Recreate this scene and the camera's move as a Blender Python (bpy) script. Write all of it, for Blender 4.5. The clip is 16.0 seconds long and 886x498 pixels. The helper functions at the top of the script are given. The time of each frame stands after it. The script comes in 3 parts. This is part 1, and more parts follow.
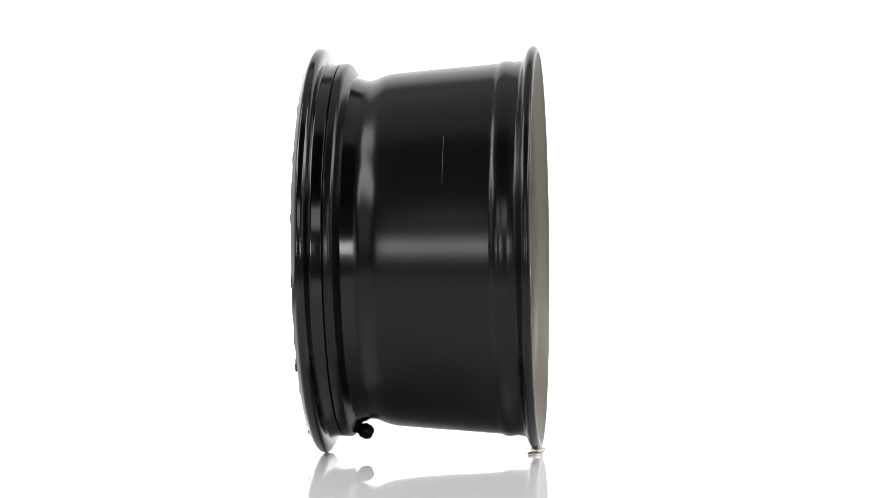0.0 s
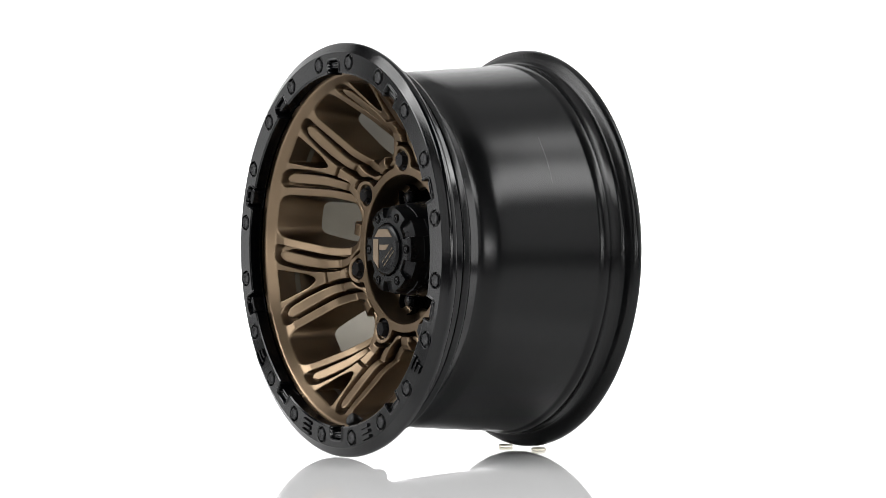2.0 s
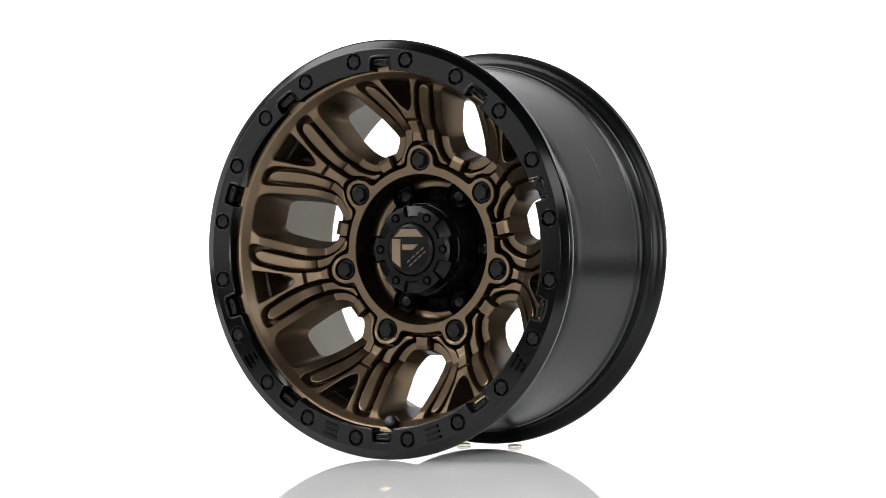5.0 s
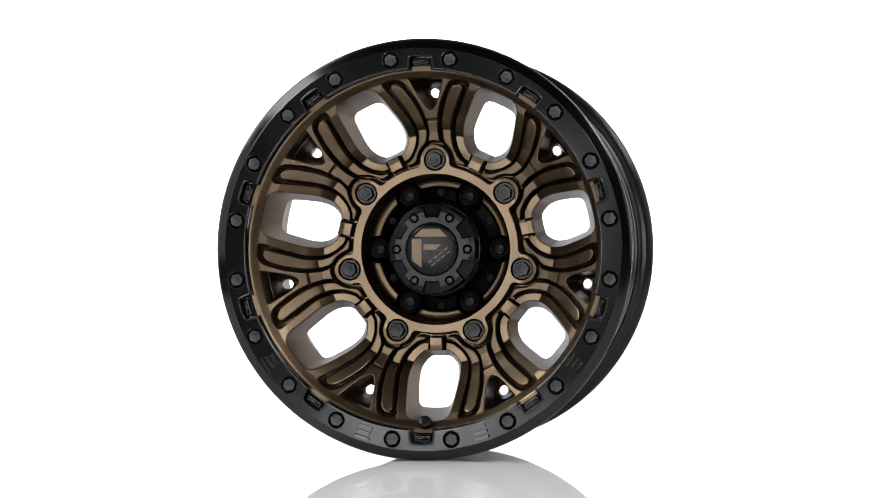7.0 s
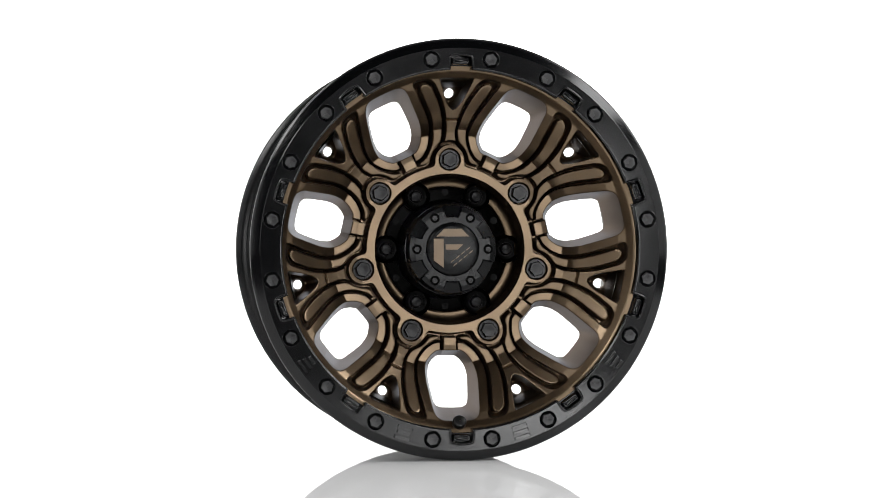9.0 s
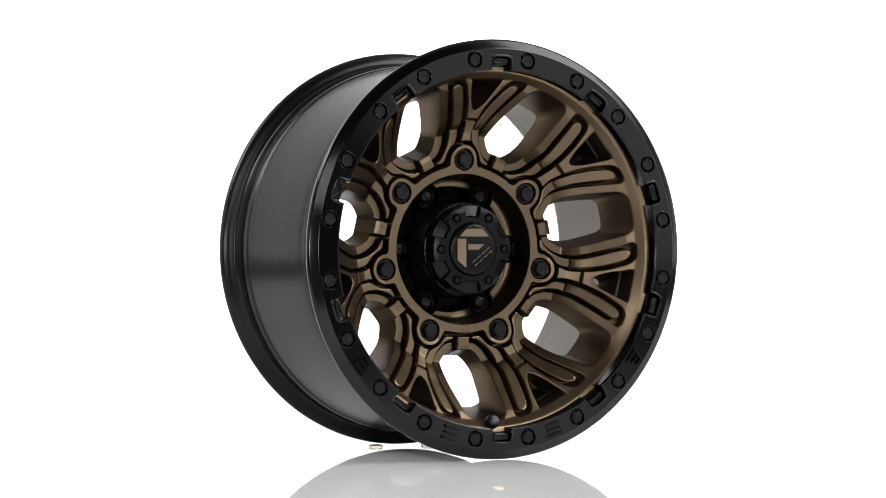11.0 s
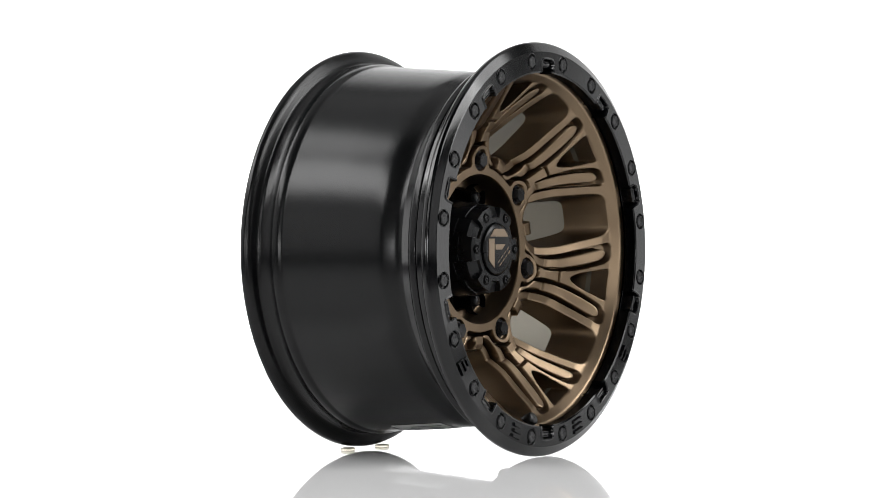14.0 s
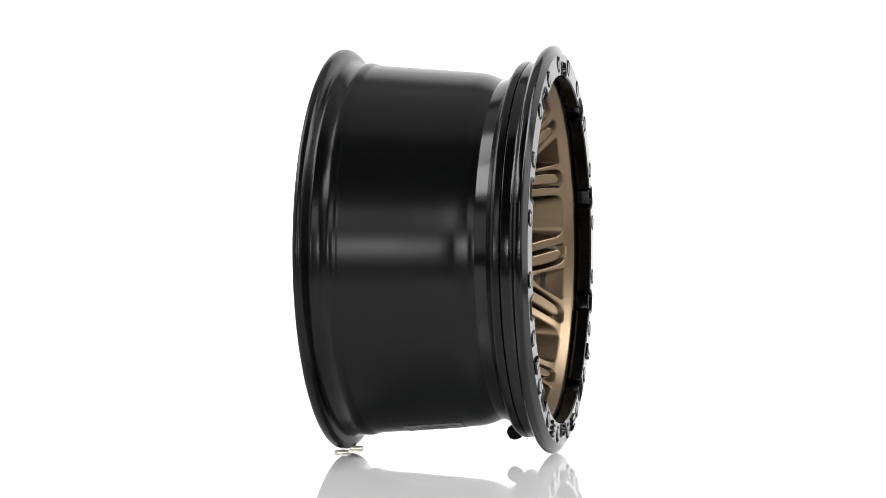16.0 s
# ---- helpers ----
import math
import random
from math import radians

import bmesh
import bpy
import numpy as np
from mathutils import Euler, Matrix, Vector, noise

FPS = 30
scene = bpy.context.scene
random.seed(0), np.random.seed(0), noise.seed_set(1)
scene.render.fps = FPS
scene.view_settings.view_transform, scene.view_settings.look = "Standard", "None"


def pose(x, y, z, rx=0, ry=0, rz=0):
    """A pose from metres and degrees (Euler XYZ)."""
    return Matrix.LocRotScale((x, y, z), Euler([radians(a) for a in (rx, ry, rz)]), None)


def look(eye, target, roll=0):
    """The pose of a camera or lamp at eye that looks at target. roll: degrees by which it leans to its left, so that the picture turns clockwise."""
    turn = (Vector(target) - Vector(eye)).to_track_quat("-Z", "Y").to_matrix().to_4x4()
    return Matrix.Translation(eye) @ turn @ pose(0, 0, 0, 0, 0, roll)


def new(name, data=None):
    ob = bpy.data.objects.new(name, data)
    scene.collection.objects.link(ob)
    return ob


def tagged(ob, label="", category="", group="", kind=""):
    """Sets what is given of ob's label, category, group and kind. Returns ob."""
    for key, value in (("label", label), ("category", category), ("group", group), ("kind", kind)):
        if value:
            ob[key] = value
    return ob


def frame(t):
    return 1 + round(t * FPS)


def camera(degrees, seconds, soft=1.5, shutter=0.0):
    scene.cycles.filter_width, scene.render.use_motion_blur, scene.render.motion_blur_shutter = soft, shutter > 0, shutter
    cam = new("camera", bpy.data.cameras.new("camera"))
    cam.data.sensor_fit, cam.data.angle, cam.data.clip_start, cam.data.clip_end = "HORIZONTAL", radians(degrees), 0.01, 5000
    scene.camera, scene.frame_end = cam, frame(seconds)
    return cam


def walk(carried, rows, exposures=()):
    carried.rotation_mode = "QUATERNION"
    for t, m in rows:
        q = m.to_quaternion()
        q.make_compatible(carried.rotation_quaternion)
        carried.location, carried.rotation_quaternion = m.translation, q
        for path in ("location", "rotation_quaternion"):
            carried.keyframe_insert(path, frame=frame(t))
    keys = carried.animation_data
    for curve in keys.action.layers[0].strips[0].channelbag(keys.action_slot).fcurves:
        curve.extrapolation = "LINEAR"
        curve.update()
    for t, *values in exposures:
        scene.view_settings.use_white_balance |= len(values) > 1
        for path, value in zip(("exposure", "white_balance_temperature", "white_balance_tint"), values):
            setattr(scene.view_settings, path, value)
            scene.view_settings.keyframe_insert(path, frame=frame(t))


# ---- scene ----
WHEEL_Z, WHEEL_X, LEAN = 0.2345, 0.0034, 0.0054
CAM_EYE = (0.0030, -3.183, 0.2276)
cam = camera(18.26, 16.0, soft=0.6)
CAM_POSE = look(CAM_EYE, (0.0030, 0.0, 0.2276 + 0.0022 * 3.183), -0.19)
walk(cam, [(0.0, CAM_POSE), (16.0, CAM_POSE)])

# turn of the table in degrees, by seconds
TURN = [(0.0, -94.8), (0.1, -88.0), (0.2, -83.6), (0.3, -79.2), (0.4, -76.4), (0.5, -74.0), (0.6, -72.2), (0.8, -69.6),
        (1.0, -67.4), (1.5, -62.2), (2.0, -57.35), (2.5, -52.7), (3.0, -48.0), (3.5, -43.3), (4.0, -38.6), (5.0, -29.0),
        (6.0, -19.4), (6.5, -14.5), (7.0, -10.0), (7.5, -5.4), (8.0, -0.8), (8.5, 3.7), (9.0, 8.2), (10.0, 17.5),
        (11.0, 27.1), (11.5, 31.9), (12.0, 36.8), (12.5, 41.7), (13.0, 46.5), (13.5, 51.2), (14.0, 56.1), (14.5, 61.2),
        (15.0, 66.1), (15.5, 71.1), (15.8, 74.4), (16.0, 77.8)]

# ---------------------------------------------------------------- light
world = bpy.data.worlds.new("studio_world")
scene.world = world
world.use_nodes = True
world.node_tree.nodes["Background"].inputs["Color"].default_value = (0.9, 0.95, 1.0, 1)
world.node_tree.nodes["Background"].inputs["Strength"].default_value = 0.02
scene.view_settings.exposure = 0.0


def softbox(name, eye, target, wide, high, watts, colour=(1, 1, 1)):
    data = bpy.data.lights.new(name, "AREA")
    data.shape, data.size, data.size_y, data.energy, data.color = "RECTANGLE", wide, high, watts, colour
    ob = new(name, data)
    ob.matrix_basis = look(eye, target)
    return ob


softbox("strip_lamp_west", (-2.0, -1.20, 1.90), (0, -1.20, 0.30), 1.8, 0.62, 43)
softbox("arch_lamp_west", (-1.50, -0.05, 1.55), (0, -0.05, 0.30), 0.70, 1.20, 20)
softbox("strip_lamp_east", (2.0, -1.20, 1.90), (0, -1.20, 0.30), 1.8, 0.62, 43)
softbox("arch_lamp_east", (1.50, -0.05, 1.55), (0, -0.05, 0.30), 0.70, 1.20, 20)
softbox("wing_lamp_west", (-2.0, 0.24, 0.79), (0, 0.24, 0.76), 0.6, 1.52, 8.2)
softbox("wing_lamp_east", (2.0, 0.24, 0.79), (0, 0.24, 0.76), 0.6, 1.52, 8.2)
softbox("side_panel_west", (-2.0, -1.00, 0.64), (0, -1.00, 0.62), 1.8, 0.95, 7.4)
softbox("side_panel_east", (2.0, -1.00, 0.64), (0, -1.00, 0.62), 1.8, 0.95, 7.4)
softbox("softbox_lamp_top", (0.0, 0.35, 2.75), (0, 0.349, 0.0), 3.6, 2.2, 16)
softbox("softbox_lamp_front_west", (-0.78, -3.36, 0.32), (0, 0, 0.22), 0.34, 0.45, 3.2)
softbox("softbox_lamp_outer_west", (-1.20, -3.20, 0.30), (0, 0, 0.22), 0.52, 0.40, 15)
softbox("softbox_lamp_front_east", (0.78, -3.36, 0.32), (0, 0, 0.22), 0.34, 0.45, 3.2)
softbox("softbox_lamp_outer_east", (1.20, -3.20, 0.30), (0, 0, 0.22), 0.52, 0.40, 15)
softbox("softbox_lamp_behind_camera", (0.0, -3.9, 1.55), (0, 0, 0.2), 2.2, 0.9, 30)


# ---------------------------------------------------------------- materials
def material(name):
    mat = bpy.data.materials.new(name)
    mat.use_nodes = True
    nodes, links = mat.node_tree.nodes, mat.node_tree.links
    return mat, nodes, links, nodes["Principled BSDF"]


def ramp(nodes, links, source, stops):
    node = nodes.new("ShaderNodeValToRGB")
    while len(node.color_ramp.elements) < len(stops):
        node.color_ramp.elements.new(0.5)
    for element, (place, value) in zip(node.color_ramp.elements, stops):
        element.position = place
        element.color = (value, value, value, 1) if isinstance(value, float) else (*value, 1)
    links.new(source, node.inputs["Fac"])
    return node.outputs["Color"]


def noise_tex(nodes, links, scale, detail=3.0, stretch=(1, 1, 1)):
    coord = nodes.new("ShaderNodeTexCoord")
    mapping = nodes.new("ShaderNodeMapping")
    mapping.inputs["Scale"].default_value = stretch
    tex = nodes.new("ShaderNodeTexNoise")
    tex.inputs["Scale"].default_value, tex.inputs["Detail"].default_value = scale, detail
    links.new(coord.outputs["Object"], mapping.inputs["Vector"])
    links.new(mapping.outputs["Vector"], tex.inputs["Vector"])
    return tex.outputs["Fac"]


def bump(nodes, links, shader, height, strength, distance):
    node = nodes.new("ShaderNodeBump")
    node.inputs["Strength"].default_value, node.inputs["Distance"].default_value = strength, distance
    links.new(height, node.inputs["Height"])
    links.new(node.outputs["Normal"], shader.inputs["Normal"])


def paint(name, dark, light, rough, metal=0.0, coat=0.0, grain=1400.0, relief=0.15, ior=1.5):
    """A sprayed coat: fine orange peel, and broad uneven gloss."""
    mat, nodes, links, shader = material(name)
    broad = noise_tex(nodes, links, 22.0, 4.0)
    fine = noise_tex(nodes, links, grain, 2.0)
    links.new(ramp(nodes, links, broad, [(0.3, dark), (0.7, light)]), shader.inputs["Base Color"])
    links.new(ramp(nodes, links, broad, [(0.3, rough * 0.88), (0.7, rough * 1.12)]), shader.inputs["Roughness"])
    shader.inputs["Metallic"].default_value = metal
    shader.inputs["IOR"].default_value = ior
    shader.inputs["Coat Weight"].default_value = coat
    shader.inputs["Coat Roughness"].default_value = 0.3
    bump(nodes, links, shader, fine, relief, 0.0002)
    return mat


def turned_black(name):
    """Black coat over a lathe-turned barrel: fine lines round the axis, dulled here and there."""
    mat, nodes, links, shader = material(name)
    lines = noise_tex(nodes, links, 60.0, 5.0, (0.02, 26.0, 0.02))
    broad = noise_tex(nodes, links, 9.0, 3.0)
    links.new(ramp(nodes, links, broad, [(0.3, (0.0016, 0.0017, 0.0019)), (0.7, (0.0022, 0.0024, 0.0026))]),
              shader.inputs["Base Color"])
    links.new(ramp(nodes, links, lines, [(0.3, 0.232), (0.7, 0.242)]), shader.inputs["Roughness"])
    shader.inputs["IOR"].default_value = 1.285
    return mat


BLACK_BARREL = turned_black("turned_black_coat")
BLACK_RING = paint("satin_black_coat", (0.0006, 0.0007, 0.0009), (0.0011, 0.0012, 0.0015), 0.145, ior=1.35, relief=0.02)
BLACK_BOLT = paint("black_oxide", (0.004, 0.004, 0.0044), (0.007, 0.007, 0.0076), 0.26, relief=0.08, ior=1.28)
BLACK_HUB = paint("matt_black_coat", (0.0003, 0.0003, 0.0003), (0.0006, 0.0006, 0.0006), 0.26, ior=1.10, relief=0.05)
BLACK_CAP = paint("cap_black_plastic", (0.0015, 0.0017, 0.0020), (0.003, 0.0033, 0.0037), 0.28, relief=0.08, ior=1.25)
RUBBER = paint("black_rubber", (0.002, 0.002, 0.002), (0.004, 0.004, 0.004), 0.3, grain=500.0, relief=0.1, ior=1.3)
BRONZE = paint("matt_bronze_coat", (0.141, 0.101, 0.064), (0.157, 0.113, 0.072), 0.35, metal=1.0, relief=0.12, coat=0.10)
BRONZE.node_tree.nodes["Principled BSDF"].inputs["Specular Tint"].default_value = (0.52, 0.56, 0.63, 1)
BRONZE_IN = paint("bronze_overspray", (0.088, 0.077, 0.057), (0.104, 0.092, 0.068), 0.45, metal=0.3)
LOGO = paint("logo_bronze", (0.135, 0.098, 0.061), (0.16, 0.114, 0.074), 0.45, metal=0.3)
LABEL = paint("label_paper", (0.42, 0.42, 0.42), (0.5, 0.5, 0.49), 0.5)
LABEL_INK = paint("label_ink", (0.05, 0.05, 0.05), (0.07, 0.07, 0.07), 0.5)
STAMP = paint("stamp_ink", (0.0040, 0.0038, 0.0026), (0.0056, 0.0052, 0.0036), 0.24, ior=1.285, relief=0.02)
SCRATCH = paint("scratched_coat", (0.05, 0.05, 0.05), (0.09, 0.09, 0.09), 0.4)
PAD = paint("clear_rubber", (0.86, 0.80, 0.66), (0.93, 0.88, 0.76), 0.35, grain=300.0, ior=1.25)
PAD.node_tree.nodes["Principled BSDF"].inputs["Transmission Weight"].default_value = 0.9

FLOOR, nodes, links, shader = material("glossy_white_acrylic")
wear = noise_tex(nodes, links, 3.0, 4.0)
links.new(ramp(nodes, links, wear, [(0.3, (0.80, 0.80, 0.80)), (0.7, (0.83, 0.83, 0.83))]), shader.inputs["Base Color"])
links.new(ramp(nodes, links, wear, [(0.3, 0.015), (0.7, 0.03)]), shader.inputs["Roughness"])
shader.inputs["IOR"].default_value = 1.45

# light falling on the white backdrop is put into its emission, evenly
GLOW, nodes, links, shader = material("glowing_white_backdrop")
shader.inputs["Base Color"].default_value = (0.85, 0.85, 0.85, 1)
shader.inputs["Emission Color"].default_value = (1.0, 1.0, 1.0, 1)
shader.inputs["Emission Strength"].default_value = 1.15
WALL = paint("dark_studio_paint", (0.030, 0.030, 0.031), (0.040, 0.040, 0.041), 0.8, grain=120.0)


# ---------------------------------------------------------------- mesh helpers
def link_mesh(name, verts, faces, mat, parent=None, label="", smooth=40, place=None, weld=0.0, creases=()):
    me = bpy.data.meshes.new(name)
    me.from_pydata([tuple(map(float, v)) for v in verts], [], [tuple(map(int, f)) for f in faces])
    me.materials.append(mat)
    if weld:
        bm = bmesh.new()
        bm.from_mesh(me)
        bmesh.ops.remove_doubles(bm, verts=bm.verts, dist=weld)
        bm.to_mesh(me)
        bm.free()
    me.update()
    if smooth:
        me.shade_smooth()
        me.set_sharp_from_angle(angle=radians(smooth))
    if creases:
        ends = np.zeros(2 * len(me.edges), np.int32)
        me.edges.foreach_get("vertices", ends)
        chosen = {(min(e), max(e)) for e in creases}
        flags = np.array([(min(e), max(e)) in chosen for e in ends.reshape(-1, 2).tolist()], bool)
        sharp = me.attributes.get("sharp_edge") or me.attributes.new("sharp_edge", "BOOLEAN", "EDGE")
        sharp.data.foreach_set("value", flags)
    ob = new(name, me)
    if parent is not None:
        ob.parent = parent
    if place is not None:
        ob.matrix_basis = place
    if label:
        tagged(ob, label)
    return ob


def part(name, bm, mat, parent, label="", place=None, smooth=40):
    """Links a bmesh as one mesh object under a thing or a part."""
    me = bpy.data.meshes.new(name)
    bm.to_mesh(me)
    bm.free()
    me.materials.append(mat)
    me.shade_smooth()
    me.set_sharp_from_angle(angle=radians(smooth))
    ob = new(name, me)
    ob.parent = parent
    if place is not None:
        ob.matrix_basis = place
    if label:
        tagged(ob, label)
    return ob


def share(ob, parent, place):
    """The same mesh once more, as an object of its own."""
    twin = new(ob.name.split(".")[0], ob.data)
    twin.parent, twin.matrix_basis = parent, place
    for key in ob.keys():
        twin[key] = ob[key]
    return twin


def rounded(points, closed, radius=0.0012, steps=3):
    """A profile with its corners rounded off."""
    out, n = [], len(points)
    for i, p in enumerate(points):
        if not closed and i in (0, n - 1):
            out.append(p)
            continue
        a, b, c = np.array(points[i - 1]), np.array(p), np.array(points[(i + 1) % n])
        la, lc = np.linalg.norm(a - b), np.linalg.norm(c - b)
        q = min(radius, la * 0.45, lc * 0.45)
        s, e = b + (a - b) / la * q, b + (c - b) / lc * q
        for k in range(steps + 1):
            w = k / steps
            out.append(tuple((1 - w) ** 2 * s + 2 * w * (1 - w) * b + w * w * e))
    return out


def lathe(profile, segments=256, closed=False):
    """Spins (axial, radius) points round the wheel's axis, y."""
    verts, faces, n = [], [], len(profile)
    for k in range(segments):
        a = 2 * math.pi * k / segments
        verts += [(r * math.sin(a), y, r * math.cos(a)) for y, r in profile]
    for k in range(segments):
        j = (k + 1) % segments
        for i in range(n if closed else n - 1):
            i2 = (i + 1) % n
            faces.append((k * n + i, j * n + i, j * n + i2, k * n + i2))
    return verts, faces


def spun(degrees):
    """A turn about the wheel's axis, clockwise as seen from its face."""
    return Matrix.Rotation(radians(degrees), 4, "Y")


def hex_bolt(name, across, height, dish, mat, parent, place, rim=0.0):
    """A hex head with a chamfered, slightly dished top and a round flange; its head points to -y."""
    bm = bmesh.new()
    rings = []
    for scale, y, sides in ((1.0, 0.0, 6), (1.0, -height * 0.8, 6), (0.9, -height, 6), (0.55, -height, 6), (0.45, -height + dish, 6)):
        rings.append([bm.verts.new((across * scale * math.sin(math.pi / 3 * k), y, across * scale * math.cos(math.pi / 3 * k)))
                      for k in range(sides)])
    for a, b in zip(rings, rings[1:]):
        for k in range(6):
            bm.faces.new((a[k], a[(k + 1) % 6], b[(k + 1) % 6], b[k]))
    bm.faces.new(rings[-1])
    if rim:
        lo = [bm.verts.new((rim * math.sin(math.pi / 10 * k), 0.0, rim * math.cos(math.pi / 10 * k))) for k in range(20)]
        hi = [bm.verts.new((rim * 0.93 * math.sin(math.pi / 10 * k), -height * 0.25, rim * 0.93 * math.cos(math.pi / 10 * k))) for k in range(20)]
        for k in range(20):
            bm.faces.new((lo[k], lo[(k + 1) % 20], hi[(k + 1) % 20], hi[k]))
        bm.faces.new(hi)
    bmesh.ops.recalc_face_normals(bm, faces=bm.faces)
    return part(name, bm, mat, parent, "", place, smooth=25)


def block(outline, depth, bevel, mat, name, parent, place, label=""):
    """A flat outline in (x, z), raised by depth towards -y, its top edge bevelled."""
    bm = bmesh.new()
    centre = np.mean(outline, axis=0)
    n = len(outline)
    def ring(inset, y):
        out = []
        for p in outline:
            d = np.array(p) - centre
            q = centre + d * (1 - inset / max(np.linalg.norm(d), 1e-6))
            out.append(bm.verts.new((q[0], y, q[1])))
        return out
    rings = [ring(0, 0.0), ring(0, -depth + bevel), ring(bevel, -depth)]
    for a, b in zip(rings, rings[1:]):
        for k in range(n):
            bm.faces.new((a[k], a[(k + 1) % n], b[(k + 1) % n], b[k]))
    bm.faces.new(rings[-1])
    bmesh.ops.recalc_face_normals(bm, faces=bm.faces)
    return part(name, bm, mat, parent, label, place, smooth=30)


def smoothstep(a, b, x):
    w = np.clip((x - a) / (b - a), 0, 1)
    return w * w * (3 - 2 * w)


def polygon_distance(p, poly):
    """Signed distance of points to a closed outline, negative inside."""
    best, inside = np.full(len(p), 1e9), np.zeros(len(p), bool)
    for a, b in zip(poly, np.roll(poly, -1, axis=0)):
        ab = b - a
        w = np.clip(((p - a) @ ab) / (ab @ ab), 0, 1)
        best = np.minimum(best, np.linalg.norm(p - a - w[:, None] * ab, axis=1))
        cross = (a[1] > p[:, 1]) != (b[1] > p[:, 1])
        with np.errstate(divide="ignore", invalid="ignore"):
            xi = a[0] + (p[:, 1] - a[1]) / (b[1] - a[1]) * ab[0]
        inside ^= cross & (p[:, 0] < xi)
    return np.where(inside, -best, best)


def smooth_loop(points, rounds=3):
    """Chaikin's corner cutting on a closed outline."""
    p = np.array(points, float)
    for _ in range(rounds):
        q = np.roll(p, -1, axis=0)
        p = np.stack([0.75 * p + 0.25 * q, 0.25 * p + 0.75 * q], axis=1).reshape(-1, 2)
    return p


def polar_grid(r0, r1, half_angle, cell):
    rows, cols = int((r1 - r0) / cell) + 1, int(2 * half_angle * (r0 + r1) / 2 / cell) + 1
    r, a = np.linspace(r0, r1, rows), np.linspace(-half_angle, half_angle, cols)
    rr, aa = np.meshgrid(r, a, indexing="ij")
    index = np.arange(rows * cols).reshape(rows, cols)
    q = np.stack([index[:-1, :-1], index[:-1, 1:], index[1:, 1:], index[1:, :-1]], axis=-1).reshape(-1, 4)
    tris = np.concatenate([q[:, [0, 1, 2]], q[:, [0, 2, 3]]])
    return np.stack([(rr * np.sin(aa)).ravel(), (rr * np.cos(aa)).ravel()], axis=1), tris


def clip(points, tris, field):
    """Keeps what lies where field > 0, cut cleanly along its zero line. Gives points, triangles and the cut's edges."""
    points, out, edges, made = list(map(tuple, points)), [], [], {}
    f = np.where(np.abs(field) < 2e-6, 2e-6, field)
    side = f[tris] > 0
    count = side.sum(axis=1)
    out.extend(map(tuple, tris[count == 3]))
    def cut(i, j):
        key = (min(i, j), max(i, j))
        if key not in made:
            w = f[i] / (f[i] - f[j])
            made[key] = len(points)
            points.append((points[i][0] + w * (points[j][0] - points[i][0]), points[i][1] + w * (points[j][1] - points[i][1])))
        return made[key]
    for tri, s in zip(tris[(count == 1) | (count == 2)], side[(count == 1) | (count == 2)]):
        if s.sum() == 1:
            k = int(np.argmax(s))
            a, b, c = (int(tri[(k + m) % 3]) for m in range(3))
            p, q = cut(a, b), cut(a, c)
            out.append((a, p, q))
            edges.append((p, q))
        else:
            k = int(np.argmin(s))
            a, b, c = (int(tri[(k + m) % 3]) for m in range(3))
            p, q = cut(a, b), cut(a, c)
            out.append((p, b, c))
            out.append((p, c, q))
            edges.append((q, p))
    return np.array(points), out, edges


# ---------------------------------------------------------------- studio
def studio():
    reach, back, cove = 7.0, 3.2, 1.0
    sweep = [(-0.85, -0.03), (-0.85, 0.0), (0.0, 0.0), (1.0, 0.0), (back - cove, 0.0), (back, 0.0)]
    verts = [(x, y, z) for y, z in sweep for x in (-1.25, 1.25)]
    floor = link_mesh("floor", verts, [(2 * i, 2 * i + 1, 2 * i + 3, 2 * i + 2) for i in range(len(sweep) - 1)], FLOOR, smooth=0)
    tagged(floor, "glossy white acrylic studio floor that mirrors the wheel", "floor", kind="structure")
    curve = [(back - cove + cove * math.sin(a), -0.006 + cove * (1 - math.cos(a))) for a in np.linspace(0, math.pi / 2, 17)]
    curve.append((back, 4.0))
    verts = [(x, y, z) for y, z in curve for x in (-reach, reach)]
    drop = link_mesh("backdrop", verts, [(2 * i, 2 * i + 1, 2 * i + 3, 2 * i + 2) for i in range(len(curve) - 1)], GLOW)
    tagged(drop, "plain white studio backdrop, its lighting given as an even glow, curving into the floor", "backdrop", kind="structure")
    bm = bmesh.new()
    bmesh.ops.create_cube(bm, size=1.0, matrix=Matrix.Translation((0, -1.8, -0.13)) @ Matrix.Diagonal((14.2, 10.4, 0.2, 1)))
    me = bpy.data.meshes.new("ground")
    bm.to_mesh(me)
    bm.free()
    me.materials.append(WALL)
    tagged(new("ground", me), "plain dark studio ground under the white acrylic", "ground", kind="structure")
    for name, size, at in (("wall_west", (0.1, 10.4, 4.0), (-7.05, -1.8, 2.0)), ("wall_east", (0.1, 10.4, 4.0), (7.05, -1.8, 2.0)),
                           ("wall_south", (14.0, 0.1, 4.0), (0, -7.05, 2.0)), ("ceiling", (14.2, 10.4, 0.1), (0, -1.8, 4.05))):
        bm = bmesh.new()
        bmesh.ops.create_cube(bm, size=1.0, matrix=Matrix.Translation(at) @ Matrix.Diagonal((*size, 1)))
        me = bpy.data.meshes.new(name)
        bm.to_mesh(me)
        bm.free()
        me.materials.append(WALL)
        tagged(new(name, me), "plain dark painted studio " + name.split("_")[0], name.split("_")[0], kind="structure")


studio()

